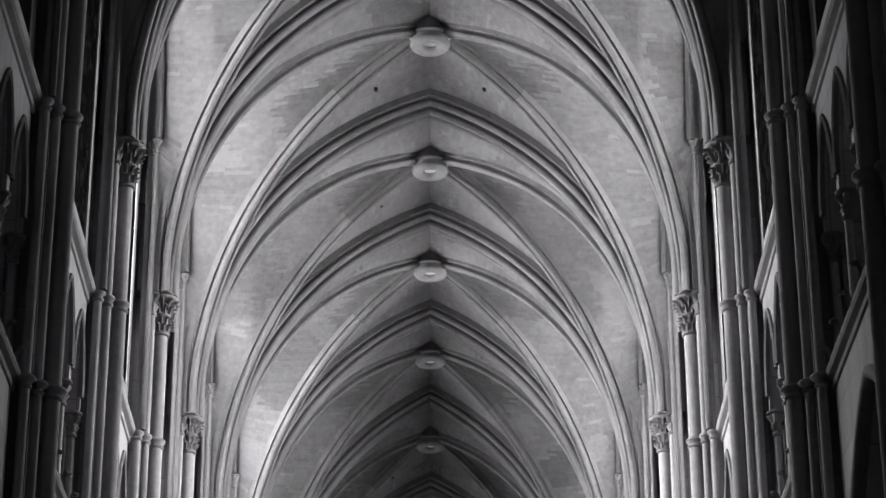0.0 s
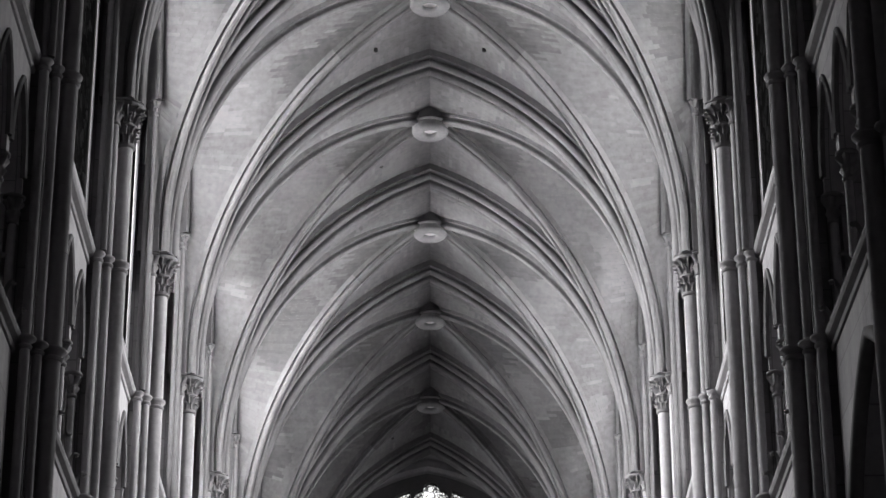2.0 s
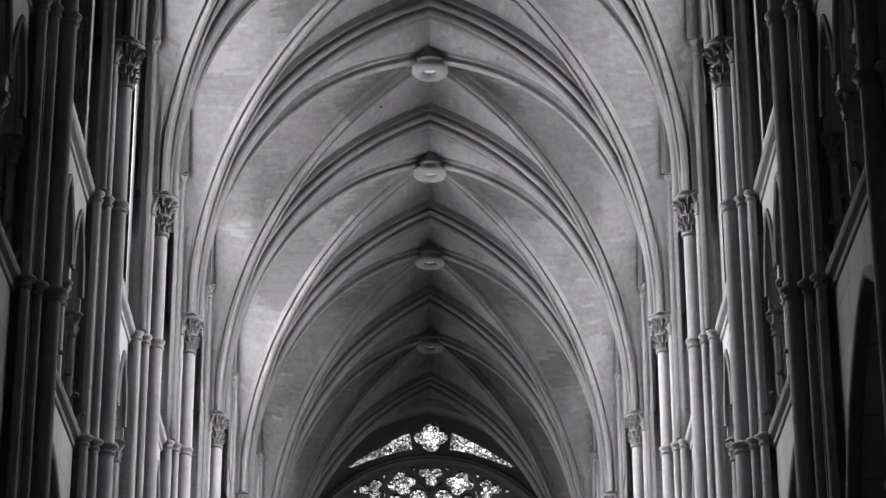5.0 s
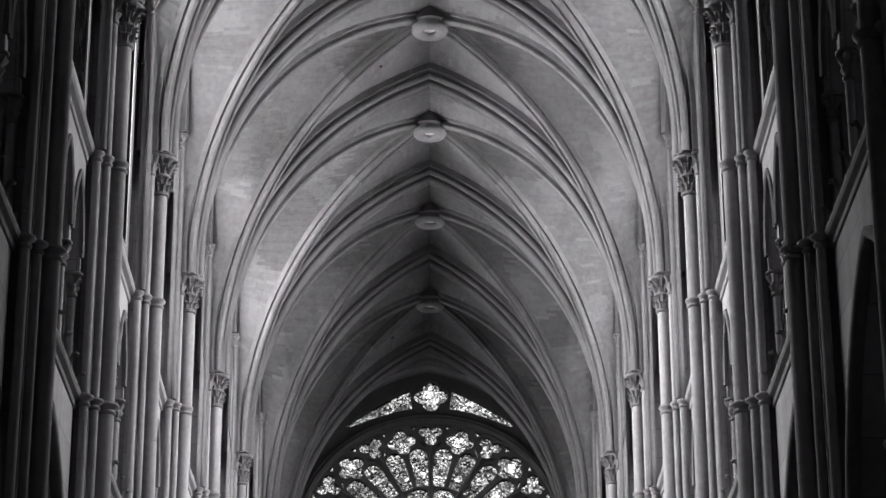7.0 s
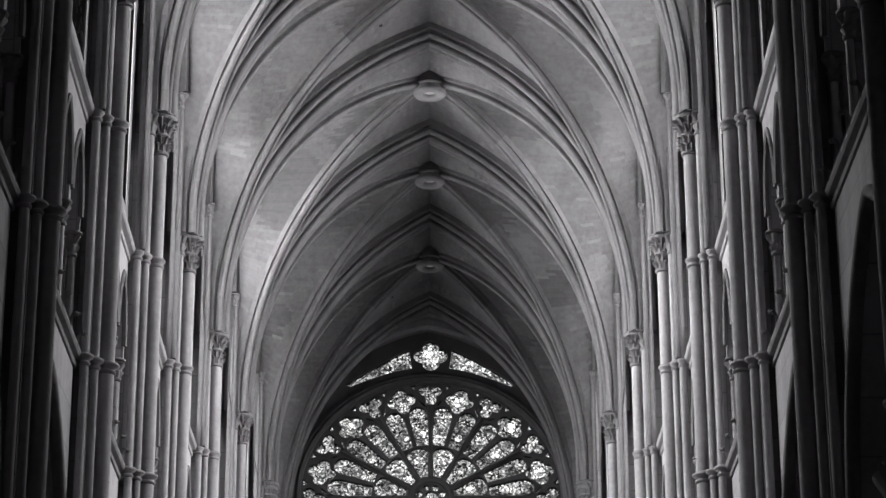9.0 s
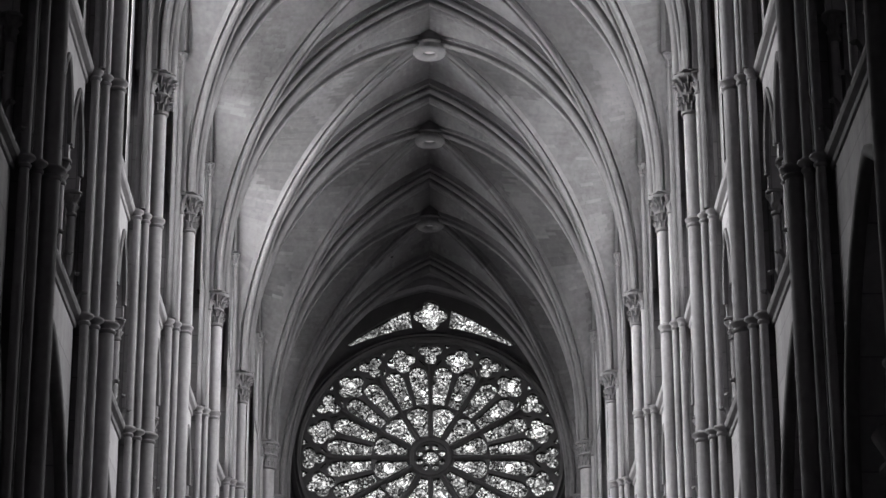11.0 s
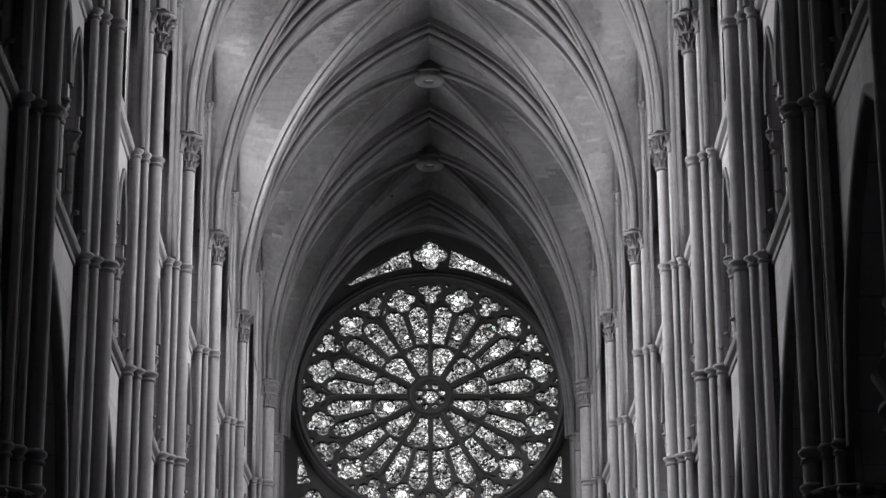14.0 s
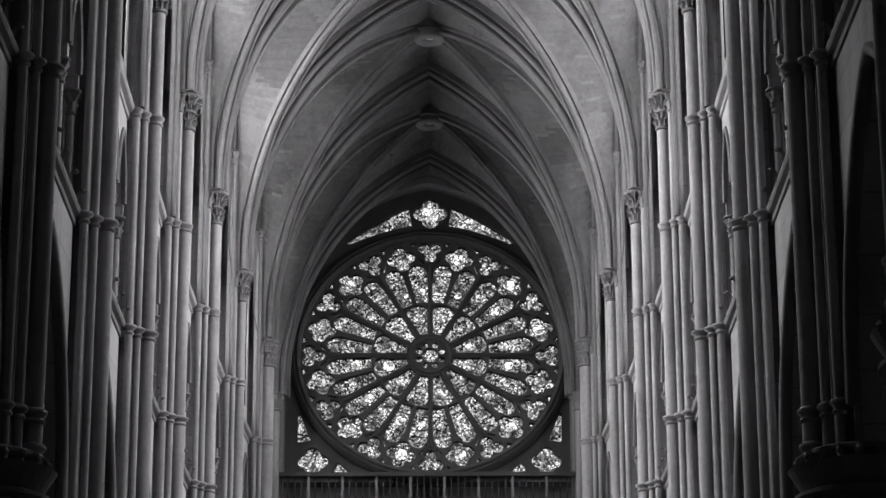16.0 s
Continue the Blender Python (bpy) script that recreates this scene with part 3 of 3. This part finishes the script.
def build_vault(k):
    y0, w0, c0 = PIERS[k]
    y1, w1, c1 = PIERS[k + 1]
    rng = random.Random(100 + k)
    ym, wm, cm = (y0 + y1) / 2, (w0 + w1) / 2, (c0 + c1) / 2
    boss_z = cm + 0.72
    web, back = Geo(), Geo()
    ribs = Geo()
    rows = 100 if k > 5 else 48
    rays = [Vector((side * w1 - MID, y1 - ym, 0)).normalized() for side in (-1, 1)]

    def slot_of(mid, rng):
        """Darker stones run from the keystone along the western ribs; lighter and darker repairs lie in patches."""
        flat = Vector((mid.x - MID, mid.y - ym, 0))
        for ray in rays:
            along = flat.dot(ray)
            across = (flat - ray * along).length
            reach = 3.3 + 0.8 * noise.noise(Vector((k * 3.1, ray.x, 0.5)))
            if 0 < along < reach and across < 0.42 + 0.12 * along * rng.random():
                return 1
        patch = noise.noise(mid * 0.42 + Vector((k * 5.0, 0, 0)))
        if patch > 0.36 + rng.uniform(-0.05, 0.05):
            return 1
        if patch < -0.46 + rng.uniform(-0.04, 0.04):
            return 2
        return 0

    for side in (-1, 1):
        for yk, wk, ck, q in ((y0, w0, c0, 1), (y1, w1, c1, -1)):
            down = Vector((0, ym, 20))
            T = resample([Vector((MID + side * x, yk + q * 0.45, z)) for x, z in transverse_curve(wk, ck, 26, side)], rows)
            # diagonal, from the capital to the boss
            foot = Vector((side * (wk + 0.06), yk + q * 0.27, 0))
            run = (Vector((MID, ym, 0)) - foot).length
            D = [Vector((foot.x, foot.y, SPRING - 0.02))] + [Vector((lerp(MID, foot.x, h / run), lerp(ym, foot.y, h / run), z)) for h, z in pointed(run, SPRING + 0.08, boss_z, 26) if z > SPRING]
            D = resample(D, rows)
            # wall arch
            xf = side * (wm + 0.33)
            edge = yk + q * 0.74
            W = [Vector((side * (wk + 0.33), yk + q * 0.70, SPRING)), Vector((xf, edge, SPRING + 0.8))] + [Vector((xf, ym + (edge - ym) * h / abs(edge - ym), z)) for h, z in pointed(abs(edge - ym), WALLCAP, 36.5 + (ck - 36.9), 18)]
            W = resample(W, 400)
            low, top_w, top_d = W[0].z, W[-1].z, D[-1].z
            level, j = [], 0
            for p in D:
                z = lerp(low, top_w, max(0.0, (p.z - D[0].z) / (top_d - D[0].z)) ** 0.75)
                while j < len(W) - 2 and W[j + 1].z < z:
                    j += 1
                level.append(W[j].lerp(W[j + 1], min(1.0, max(0.0, (z - W[j].z) / max(1e-6, W[j + 1].z - W[j].z)))))
            level[-1] = W[-1]
            W = level
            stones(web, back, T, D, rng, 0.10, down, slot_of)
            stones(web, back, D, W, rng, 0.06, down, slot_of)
            side_dir = Vector(((D[-1] - D[0]).y, -(D[-1] - D[0]).x, 0)).normalized()
            darkened = rows * (0.72 + 0.05 * rng.random()) if q < 0 else rows * 2
            ribs.voussoirs(D, arch_frames(D, side_dir, Vector((0, ym, 28))), DPROF, 4 if k > 5 else 2, lambda i, j: 1 if i > darkened else 0)
            wr = [p for i, p in enumerate(W) if p.z > WALLCAP - 0.1 and (i == 0 or (p - W[i - 1]).length > 1e-4)]
            ribs.sweep(wr, arch_frames(wr, Vector((1, 0, 0)), Vector((xf, ym, 30))), WPROF)
    ceiling = tagged(new("ceiling_%d" % (k + 1), web.mesh("web_stones", WEB, more=(WEBDARK, WEBNEW))), "pale coursed limestone web of a ribbed vault", "vault", kind="structure")
    child("web_bed", back.mesh("web_bed", MORTAR), ceiling, pose(0, 0, 0))
    child("diagonal_ribs", ribs.mesh("diagonal_ribs", RIB, smooth=True, more=(RIBDARK,)), ceiling)
    # keystone ring; a pale disc in its eye is coloured for the light inside
    g = Geo()
    ring = [Vector((0.48 * math.cos(t), 0.48 * math.sin(t), 0)) for t in [2 * math.pi * i / 28 for i in range(28)]]
    prof = [(-0.28, 0.35), (0.03, 0.35), (0.03, 0.0), (0.08, -0.03), (0.095, -0.07), (0.08, -0.11), (0.04, -0.14), (0.04, -0.24), (0.07, -0.29), (0.07, -0.36), (0.02, -0.42), (-0.14, -0.43), (-0.22, -0.41), (-0.27, -0.36), (-0.28, -0.2)]
    g.sweep(ring, [(p.normalized(), Vector((0, 0, 1))) for p in ring], prof, closed=True)
    child("keystone", g.mesh("keystone", RIB, smooth=True), ceiling, pose(MID, ym, boss_z - 0.3))
    eye_disc = Geo().lathe([(0.3, -0.1), (0.3, 0.1)], 20)
    child("keystone_lid", eye_disc.mesh("keystone_lid", LITEYE), ceiling, pose(MID, ym, boss_z - 0.48))
    # short black plugs, coloured for the shade inside the rope holes
    for s in (-1, 1):
        t = Geo().lathe([(0.055, -0.05), (0.055, 0.05)], 10)
        child("rope_hole", t.mesh("rope_hole", HOLE), ceiling, pose(MID + s * 1.55, ym + 2.4, crown_web(c1) - 0.66))


for k in range(len(PIERS) - 1):
    build_vault(k)

for y, w, crown in PIERS:
    arch = tagged(new("transverse_arch"), "moulded pointed stone arch spanning the nave", "arch", group="arches of the nave vault", kind="structure")
    for side in (-1, 1):
        path = resample([Vector((MID + side * x, y, z)) for x, z in transverse_curve(w, crown, 34, side)], 60)
        frames = arch_frames(path, Vector((0, 1, 0)), Vector((0, y, 30)))
        frames[-1] = (Vector((0, 0, -1 / max(0.5, -frames[-1][0].z))), frames[-1][1])
        for i in range(0, 60, 3):
            g = Geo().voussoirs(path[i:i + 4], frames[i:i + 4], TPROF, 3)
            child("voussoir", g.mesh("voussoir", ARCHSTONE, smooth=True), arch)

# ---- end wall with the rose ----

ROSE_X = 0.12
# lower than wide: flattened to fit the camera's view
RX, RZ, RC = 5.32, 4.92, 29.70    # half width, half height and height of the rose


def rose_point(r, deg):
    return (ROSE_X + r * RX * math.cos(radians(deg)), RC + r * RZ * math.sin(radians(deg)))


def foil(cx, cz, r, lobes, turn=90, deep=0.5, n=7):
    """Outline of a foil: so many round lobes about a centre."""
    out = []
    d, lr = r * deep, r * (1 - deep)
    half = math.pi / lobes
    t = d * math.cos(half) + math.sqrt(max(0.0, lr * lr - (d * math.sin(half)) ** 2))
    reach = math.atan2(t * math.sin(half), t * math.cos(half) - d) * 0.985
    for i in range(lobes):
        a = radians(turn + 360 * i / lobes)
        for j in range(n):
            b = a + lerp(-reach, reach, j / (n - 1))
            out.append((cx + d * math.cos(a) + lr * math.cos(b), cz + (RZ / RX) * (d * math.sin(a) + lr * math.sin(b))))
    return out


def light_head(r0, r1, shoulder, mid, inner, outer, n=4):
    """Outline of a light between radii r0 and r1 with a pointed head above its shoulders; half angles inner and outer."""
    out = [rose_point(lerp(r0, shoulder, i / 3), mid - lerp(inner, outer, i / 3)) for i in range(4)]
    half = [(lerp(shoulder, r1, math.sin(math.pi / 2 * i / n) ** 0.8), outer * (1 - (i / n) ** 1.6)) for i in range(1, n)]
    out += [rose_point(r, mid - d) for r, d in half] + [rose_point(r1, mid)] + [rose_point(r, mid + d) for r, d in half[::-1]]
    return out + [rose_point(lerp(shoulder, r0, i / 3), mid + lerp(outer, inner, i / 3)) for i in range(4)]


def ring_of(cx, cz, r, n=16):
    return [(cx + r * math.cos(2 * math.pi * i / n), cz + RZ / RX * r * math.sin(2 * math.pi * i / n)) for i in range(n)]


# each light: its outline, and the centre and radius of the medallion in its glass
rng = random.Random(41)
LIGHTS = [(ring_of(ROSE_X, RC, 0.33, 20), None)]
for i in range(8):
    t = 2 * math.pi * (i + 0.5) / 8
    LIGHTS.append((ring_of(ROSE_X + 0.5 * math.cos(t), RC + 0.46 * math.sin(t), 0.145, 12), None))
for i in range(12):
    a = 15 + 30 * i
    LIGHTS.append((light_head(0.185, 0.447, 0.385, a, 8.6, 12.5), (*rose_point(0.325 + rng.uniform(-0.02, 0.02), a), rng.uniform(0.20, 0.29))))
    for s in (-1, 1):
        LIGHTS.append((light_head(0.457, 0.80, 0.705, a + s * 7.45, 5.6, 5.75), (*rose_point(0.60 + rng.uniform(-0.05, 0.05), a + s * 7.3), rng.uniform(0.16, 0.26))))
    x, z = rose_point(0.868, a)
    LIGHTS.append((foil(x, z, 0.60, 4, a, 0.52), (x, z, 0.26)))
    x, z = rose_point(0.908, a + 15)
    LIGHTS.append((foil(x, z, 0.545, 3, a + 195, 0.515), None))
    for s in (-1, 1):
        LIGHTS.append(([rose_point(r, a + 15 + s * d) for r, d in ((0.785, 2.4), (0.818, 3.5), (0.858, 6.1), (0.838, 6.0), (0.805, 4.2))], None))
        LIGHTS.append(([rose_point(r, a + s * d) for r, d in ((0.992, 5.2), (0.99, 8.8), (0.945, 7.3))], None))


def plate(outer, holes, y0, y1, name, material):
    """A stone plate with openings cut through it."""
    loops = [outer] + holes
    tri = tessellate_polygon([[Vector((x, z, 0)) for x, z in loop] for loop in loops])
    flat = [p for loop in loops for p in loop]
    n = len(flat)
    g = Geo()
    f = [tuple(t) for t in tri] + [tuple(i + n for i in reversed(t)) for t in tri]
    s = 0
    for loop in loops:
        k = len(loop)
        f += [(s + i, s + (i + 1) % k, n + s + (i + 1) % k, n + s + i) for i in range(k)]
        s += k
    g.add([(x, y0, z) for x, z in flat] + [(x, y1, z) for x, z in flat], f)
    return g.mesh(name, material)


rose = tagged(new("rose_window"), "great rose window, slightly flattened, of dark stone tracery and stained glass", "window", kind="structure")
disc = [rose_point(1.0, 360 * i / 96) for i in range(96)]
child("tracery", plate(disc, [o for o, m in LIGHTS], END, END + 0.35, "tracery", DARKSTONE), rose, label="dark stone tracery")
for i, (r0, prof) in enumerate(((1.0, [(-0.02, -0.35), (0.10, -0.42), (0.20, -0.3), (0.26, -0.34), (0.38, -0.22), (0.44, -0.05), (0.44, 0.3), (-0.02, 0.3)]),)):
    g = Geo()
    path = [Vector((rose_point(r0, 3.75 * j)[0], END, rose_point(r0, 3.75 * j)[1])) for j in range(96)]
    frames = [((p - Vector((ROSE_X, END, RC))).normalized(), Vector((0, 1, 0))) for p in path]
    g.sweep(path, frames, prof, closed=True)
    child("ring_moulding", g.mesh("ring_moulding", DARKSTONE, smooth=True), rose)
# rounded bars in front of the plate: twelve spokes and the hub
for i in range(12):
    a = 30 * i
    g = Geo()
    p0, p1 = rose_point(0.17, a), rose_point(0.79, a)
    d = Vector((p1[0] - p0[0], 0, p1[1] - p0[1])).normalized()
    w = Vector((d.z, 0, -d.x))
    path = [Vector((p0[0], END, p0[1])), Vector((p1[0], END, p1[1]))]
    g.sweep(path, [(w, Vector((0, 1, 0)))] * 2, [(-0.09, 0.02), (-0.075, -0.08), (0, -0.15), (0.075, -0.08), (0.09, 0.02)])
    child("spoke", g.mesh("spoke", DARKSTONE), rose)
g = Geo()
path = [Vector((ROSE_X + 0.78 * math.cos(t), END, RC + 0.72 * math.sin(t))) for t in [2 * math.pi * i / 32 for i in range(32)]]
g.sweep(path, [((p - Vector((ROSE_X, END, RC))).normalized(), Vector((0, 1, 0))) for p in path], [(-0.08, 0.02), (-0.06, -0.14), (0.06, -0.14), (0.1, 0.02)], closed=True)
child("hub", g.mesh("hub", DARKSTONE, smooth=True), rose)


def pane_of(outline, parent, y, medallion=None):
    """Glass of one light; a medallion is a clearer round pane of its own in the middle."""
    cx, cz = sum(p[0] for p in outline) / len(outline), sum(p[1] for p in outline) / len(outline)
    loops = [[(cx + (x - cx) * 1.02, cz + (z - cz) * 1.02) for x, z in outline]]
    if medallion:
        loops.append(ring_of(*medallion))
        ob = child("medallion", mesh_of("medallion", [(x, y, z) for x, z in loops[1]], [tuple(range(len(loops[1])))], CLEARGLASS), parent)
        ob.visible_shadow = False
    tri = tessellate_polygon([[Vector((x, z, 0)) for x, z in loop] for loop in loops])
    ob = child("pane", mesh_of("pane", [(x, y, z) for loop in loops for x, z in loop], [tuple(t) for t in tri], ROSEGLASS), parent)
    ob.visible_shadow = False


for o, m in LIGHTS:
    pane_of(o, rose, END + 0.14, m)


def iron_bar(p0, p1, parent, y, thick=0.018):
    d = Vector((p1[0] - p0[0], 0, p1[1] - p0[1])).normalized()
    w = Vector((d.z, 0, -d.x))
    g = Geo().sweep([Vector((p0[0], y, p0[1])), Vector((p1[0], y, p1[1]))], [(w, Vector((0, 1, 0)))] * 2, [(-thick, -0.02), (thick, -0.02), (thick, 0.02), (-thick, 0.02)])
    child("iron_bar", g.mesh("iron_bar", IRON), parent)


def iron_ring(cx, cz, r, parent, y, thick=0.02):
    path = [Vector((cx + r * math.cos(t), y, cz + RZ / RX * r * math.sin(t))) for t in [2 * math.pi * i / 18 for i in range(18)]]
    g = Geo().sweep(path, [((p - Vector((cx, y, cz))).normalized(), Vector((0, 1, 0))) for p in path], [(-thick, -0.02), (thick, -0.02), (thick, 0.02), (-thick, 0.02)], closed=True)
    child("lead_ring", g.mesh("lead_ring", IRON), parent)


for o, m in LIGHTS:
    if m:
        iron_ring(*m, rose, END + 0.17, 0.013)
for i in range(12):
    a = 15 + 30 * i
    for s in (-1, 1):
        for r in (0.53, 0.70):
            iron_bar(rose_point(r, a + s * 1.6), rose_point(r, a + s * 13.1), rose, END + 0.17, 0.014)

# the wall round the rose: pointed head with a small oculus and two glazed segments, glazed lower corners
WIN = 5.95
EXTRA = [foil(ROSE_X + 0.01, 35.83, 0.72, 4, 0, 0.5)]


def segment(s):
    top = [(ROSE_X + s * lerp(0.88, 3.55, i / 8), lerp(36.12, 34.56, (i / 8) ** 1.15)) for i in range(9)]
    low = [(ROSE_X + s * q, lerp(35.26, 34.48, max(0.0, (q - 0.76) / 2.54) ** 1.4)) for q in [lerp(3.3, 0.76, i / 8) for i in range(9)]]
    return top + low


EXTRA += [segment(-1), segment(1)]
for s in (-1, 1):
    EXTRA.append(foil(ROSE_X - 0.03 + s * 4.72, 25.28, 0.62, 4, 0, 0.48))
    EXTRA.append([(ROSE_X - 0.03 + s * x, z) for x, z in ((5.35, 26.05), (5.35, 27.25), (5.26, 27.25), (4.80, 26.12))])
    EXTRA.append([(ROSE_X - 0.03 + s * x, z) for x, z in ((3.95, 24.8), (3.15, 24.8), (3.7, 25.25))])
head = pointed(WIN, 30.2, 36.95, 14)
outer = [(WIN, 24.65)] + head + [(-x, z) for x, z in head[-2::-1]] + [(-WIN, 24.65)]
ring = [rose_point(1.06, 3.75 * j) for j in range(96)]
frame_ob = tagged(new("rose_surround"), "dark stone window wall with glazed corners round the rose", "window wall", kind="structure")
child("surround", plate(outer, [ring] + EXTRA, END + 0.05, END + 0.4, "surround", DARKSTONE), frame_ob)
for o, m in zip(EXTRA, [(ROSE_X + 0.01, 35.83, 0.34)] + [None] * 8):
    pane_of(o, frame_ob, END + 0.25, m)

# end wall: masonry beside and above the window, stepped arch mouldings in front
g = Geo()
for s in (-1, 1):
    g.box(min(s * WIN, s * 15.5), max(s * WIN, s * 15.5), END + 0.1, END + 1.6, 0, 39)
k = len(head)
for s in (-1, 1):
    v = [(s * x, y, z) for y in (END + 0.1, END + 1.6) for x, z in head] + [(s * x, y, 39) for y in (END + 0.1, END + 1.6) for x, z in head]
    f = [(i, i + 1, 2 * k + i + 1, 2 * k + i) for i in range(k - 1)] + [(k + i, k + i + 1, 3 * k + i + 1, 3 * k + i) for i in range(k - 1)] + [(i, i + 1, k + i + 1, k + i) for i in range(k - 1)]
    g.add(v, f)
g.box(-WIN, WIN, END + 0.1, END + 1.6, 0, 23.0)
g.box(-WIN, WIN, END + 1.4, END + 1.6, 23.0, 24.65)
g.box(-WIN, WIN, END + 0.41, END + 1.6, 24.5, 24.66)
setting("wall_west", g, ASHLAR, "dark ashlar end wall of the nave", "wall")
for hw, yy, top in ((5.9, END - 0.25, 36.95), (6.05, END - 0.85, 37.3)):
    g = Geo()
    arc = pointed(hw, 30.0, top, 24)
    half = [Vector((hw, yy, 23.2))] + [Vector((x, yy, z)) for x, z in arc]
    path = half + [Vector((-p.x, yy, p.z)) for p in half[-2::-1]]
    g.sweep(path, arch_frames(path, Vector((0, 1, 0)), Vector((0, yy, 29))), [(-0.5, -0.35), (0.0, -0.35), (0.05, -0.24), (0.02, -0.2)] + roll(0.1, -0.1, 0.1, 200, 60, 5) + [(0.06, 0.06)] + roll(0.03, 0.2, 0.09, 100, 20, 4) + [(-0.5, 0.35)])
    tagged(new("end_arch", g.mesh("end_arch", STONE, smooth=True)), "stepped stone arch moulding framing the rose", "arch", group="arches round the rose", kind="structure")

# short side walls between the last piers and the end wall, and their vault
for s, where in ((-1, "north"), (1, "south")):
    g = Geo()
    g.box(min(s * 6.1, s * 8.0), max(s * 6.1, s * 8.0), 97.35, END + 0.1, 0, 38.5)
    setting("wall_%s_end" % where, g, ASHLAR, "dark ashlar side wall beside the rose", "wall")
    corner = tagged(new("corner_shaft"), "slender grey stone shaft in the corner before the rose", "shaft", group="corner shafts before the rose")
    corner.matrix_basis = pose(s * 5.98, 97.55, 0)
    child("shaft", Geo().lathe(jointed(0.15, 0.0, NECK + 0.3, 1.7), 14).mesh("shaft", STONE, smooth=True), corner)
    child("shaft_capital", capital_mesh("shaft_capital", 0.15, SPRING - NECK - 0.3, 0.27), corner, pose(0, 0, NECK + 0.3))
web, back = Geo(), Geo()
rng = random.Random(7)
for s in (-1, 1):
    y, w, c = PIERS[-1]
    A = resample([Vector((MID + s * x, y + 0.3, z)) for x, z in transverse_curve(w, c, 26, s)], 52)
    B = resample([Vector((MID + s * x, END + 0.1, z)) for x, z in transverse_curve(w, c, 26, s)], 52)
    stones(web, back, A, B, rng, 0.0, Vector((0, 99, 20)))
last = tagged(new("ceiling_end", web.mesh("web_stones", WEB)), "dark stone strip of vault before the rose", "vault", kind="structure")
child("web_bed", back.mesh("web_bed", MORTAR), last)

# gallery below the rose
gallery = tagged(new("gallery_balustrade"), "dark stone gallery with a row of slender posts", "balustrade")
# rail, base and bars wear the near-black stone for the shade here
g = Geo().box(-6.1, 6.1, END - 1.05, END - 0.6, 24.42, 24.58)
child("rail", g.mesh("rail", DARKSTONE), gallery)
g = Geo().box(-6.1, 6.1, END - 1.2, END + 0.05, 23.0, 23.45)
child("base", g.mesh("base", DARKSTONE), gallery)
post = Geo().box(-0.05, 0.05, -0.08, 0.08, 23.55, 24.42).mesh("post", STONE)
bar = Geo().box(-0.02, 0.02, -0.03, 0.03, 23.55, 24.42).mesh("bar", DARKSTONE)
for i in range(46):
    x = -6.1 + 12.2 * i / 45
    if i % 5 == 0:
        child("post", post, gallery, pose(x, END - 0.85, 0))
    else:
        child("bar", bar, gallery, pose(x, END - 0.8, 0))
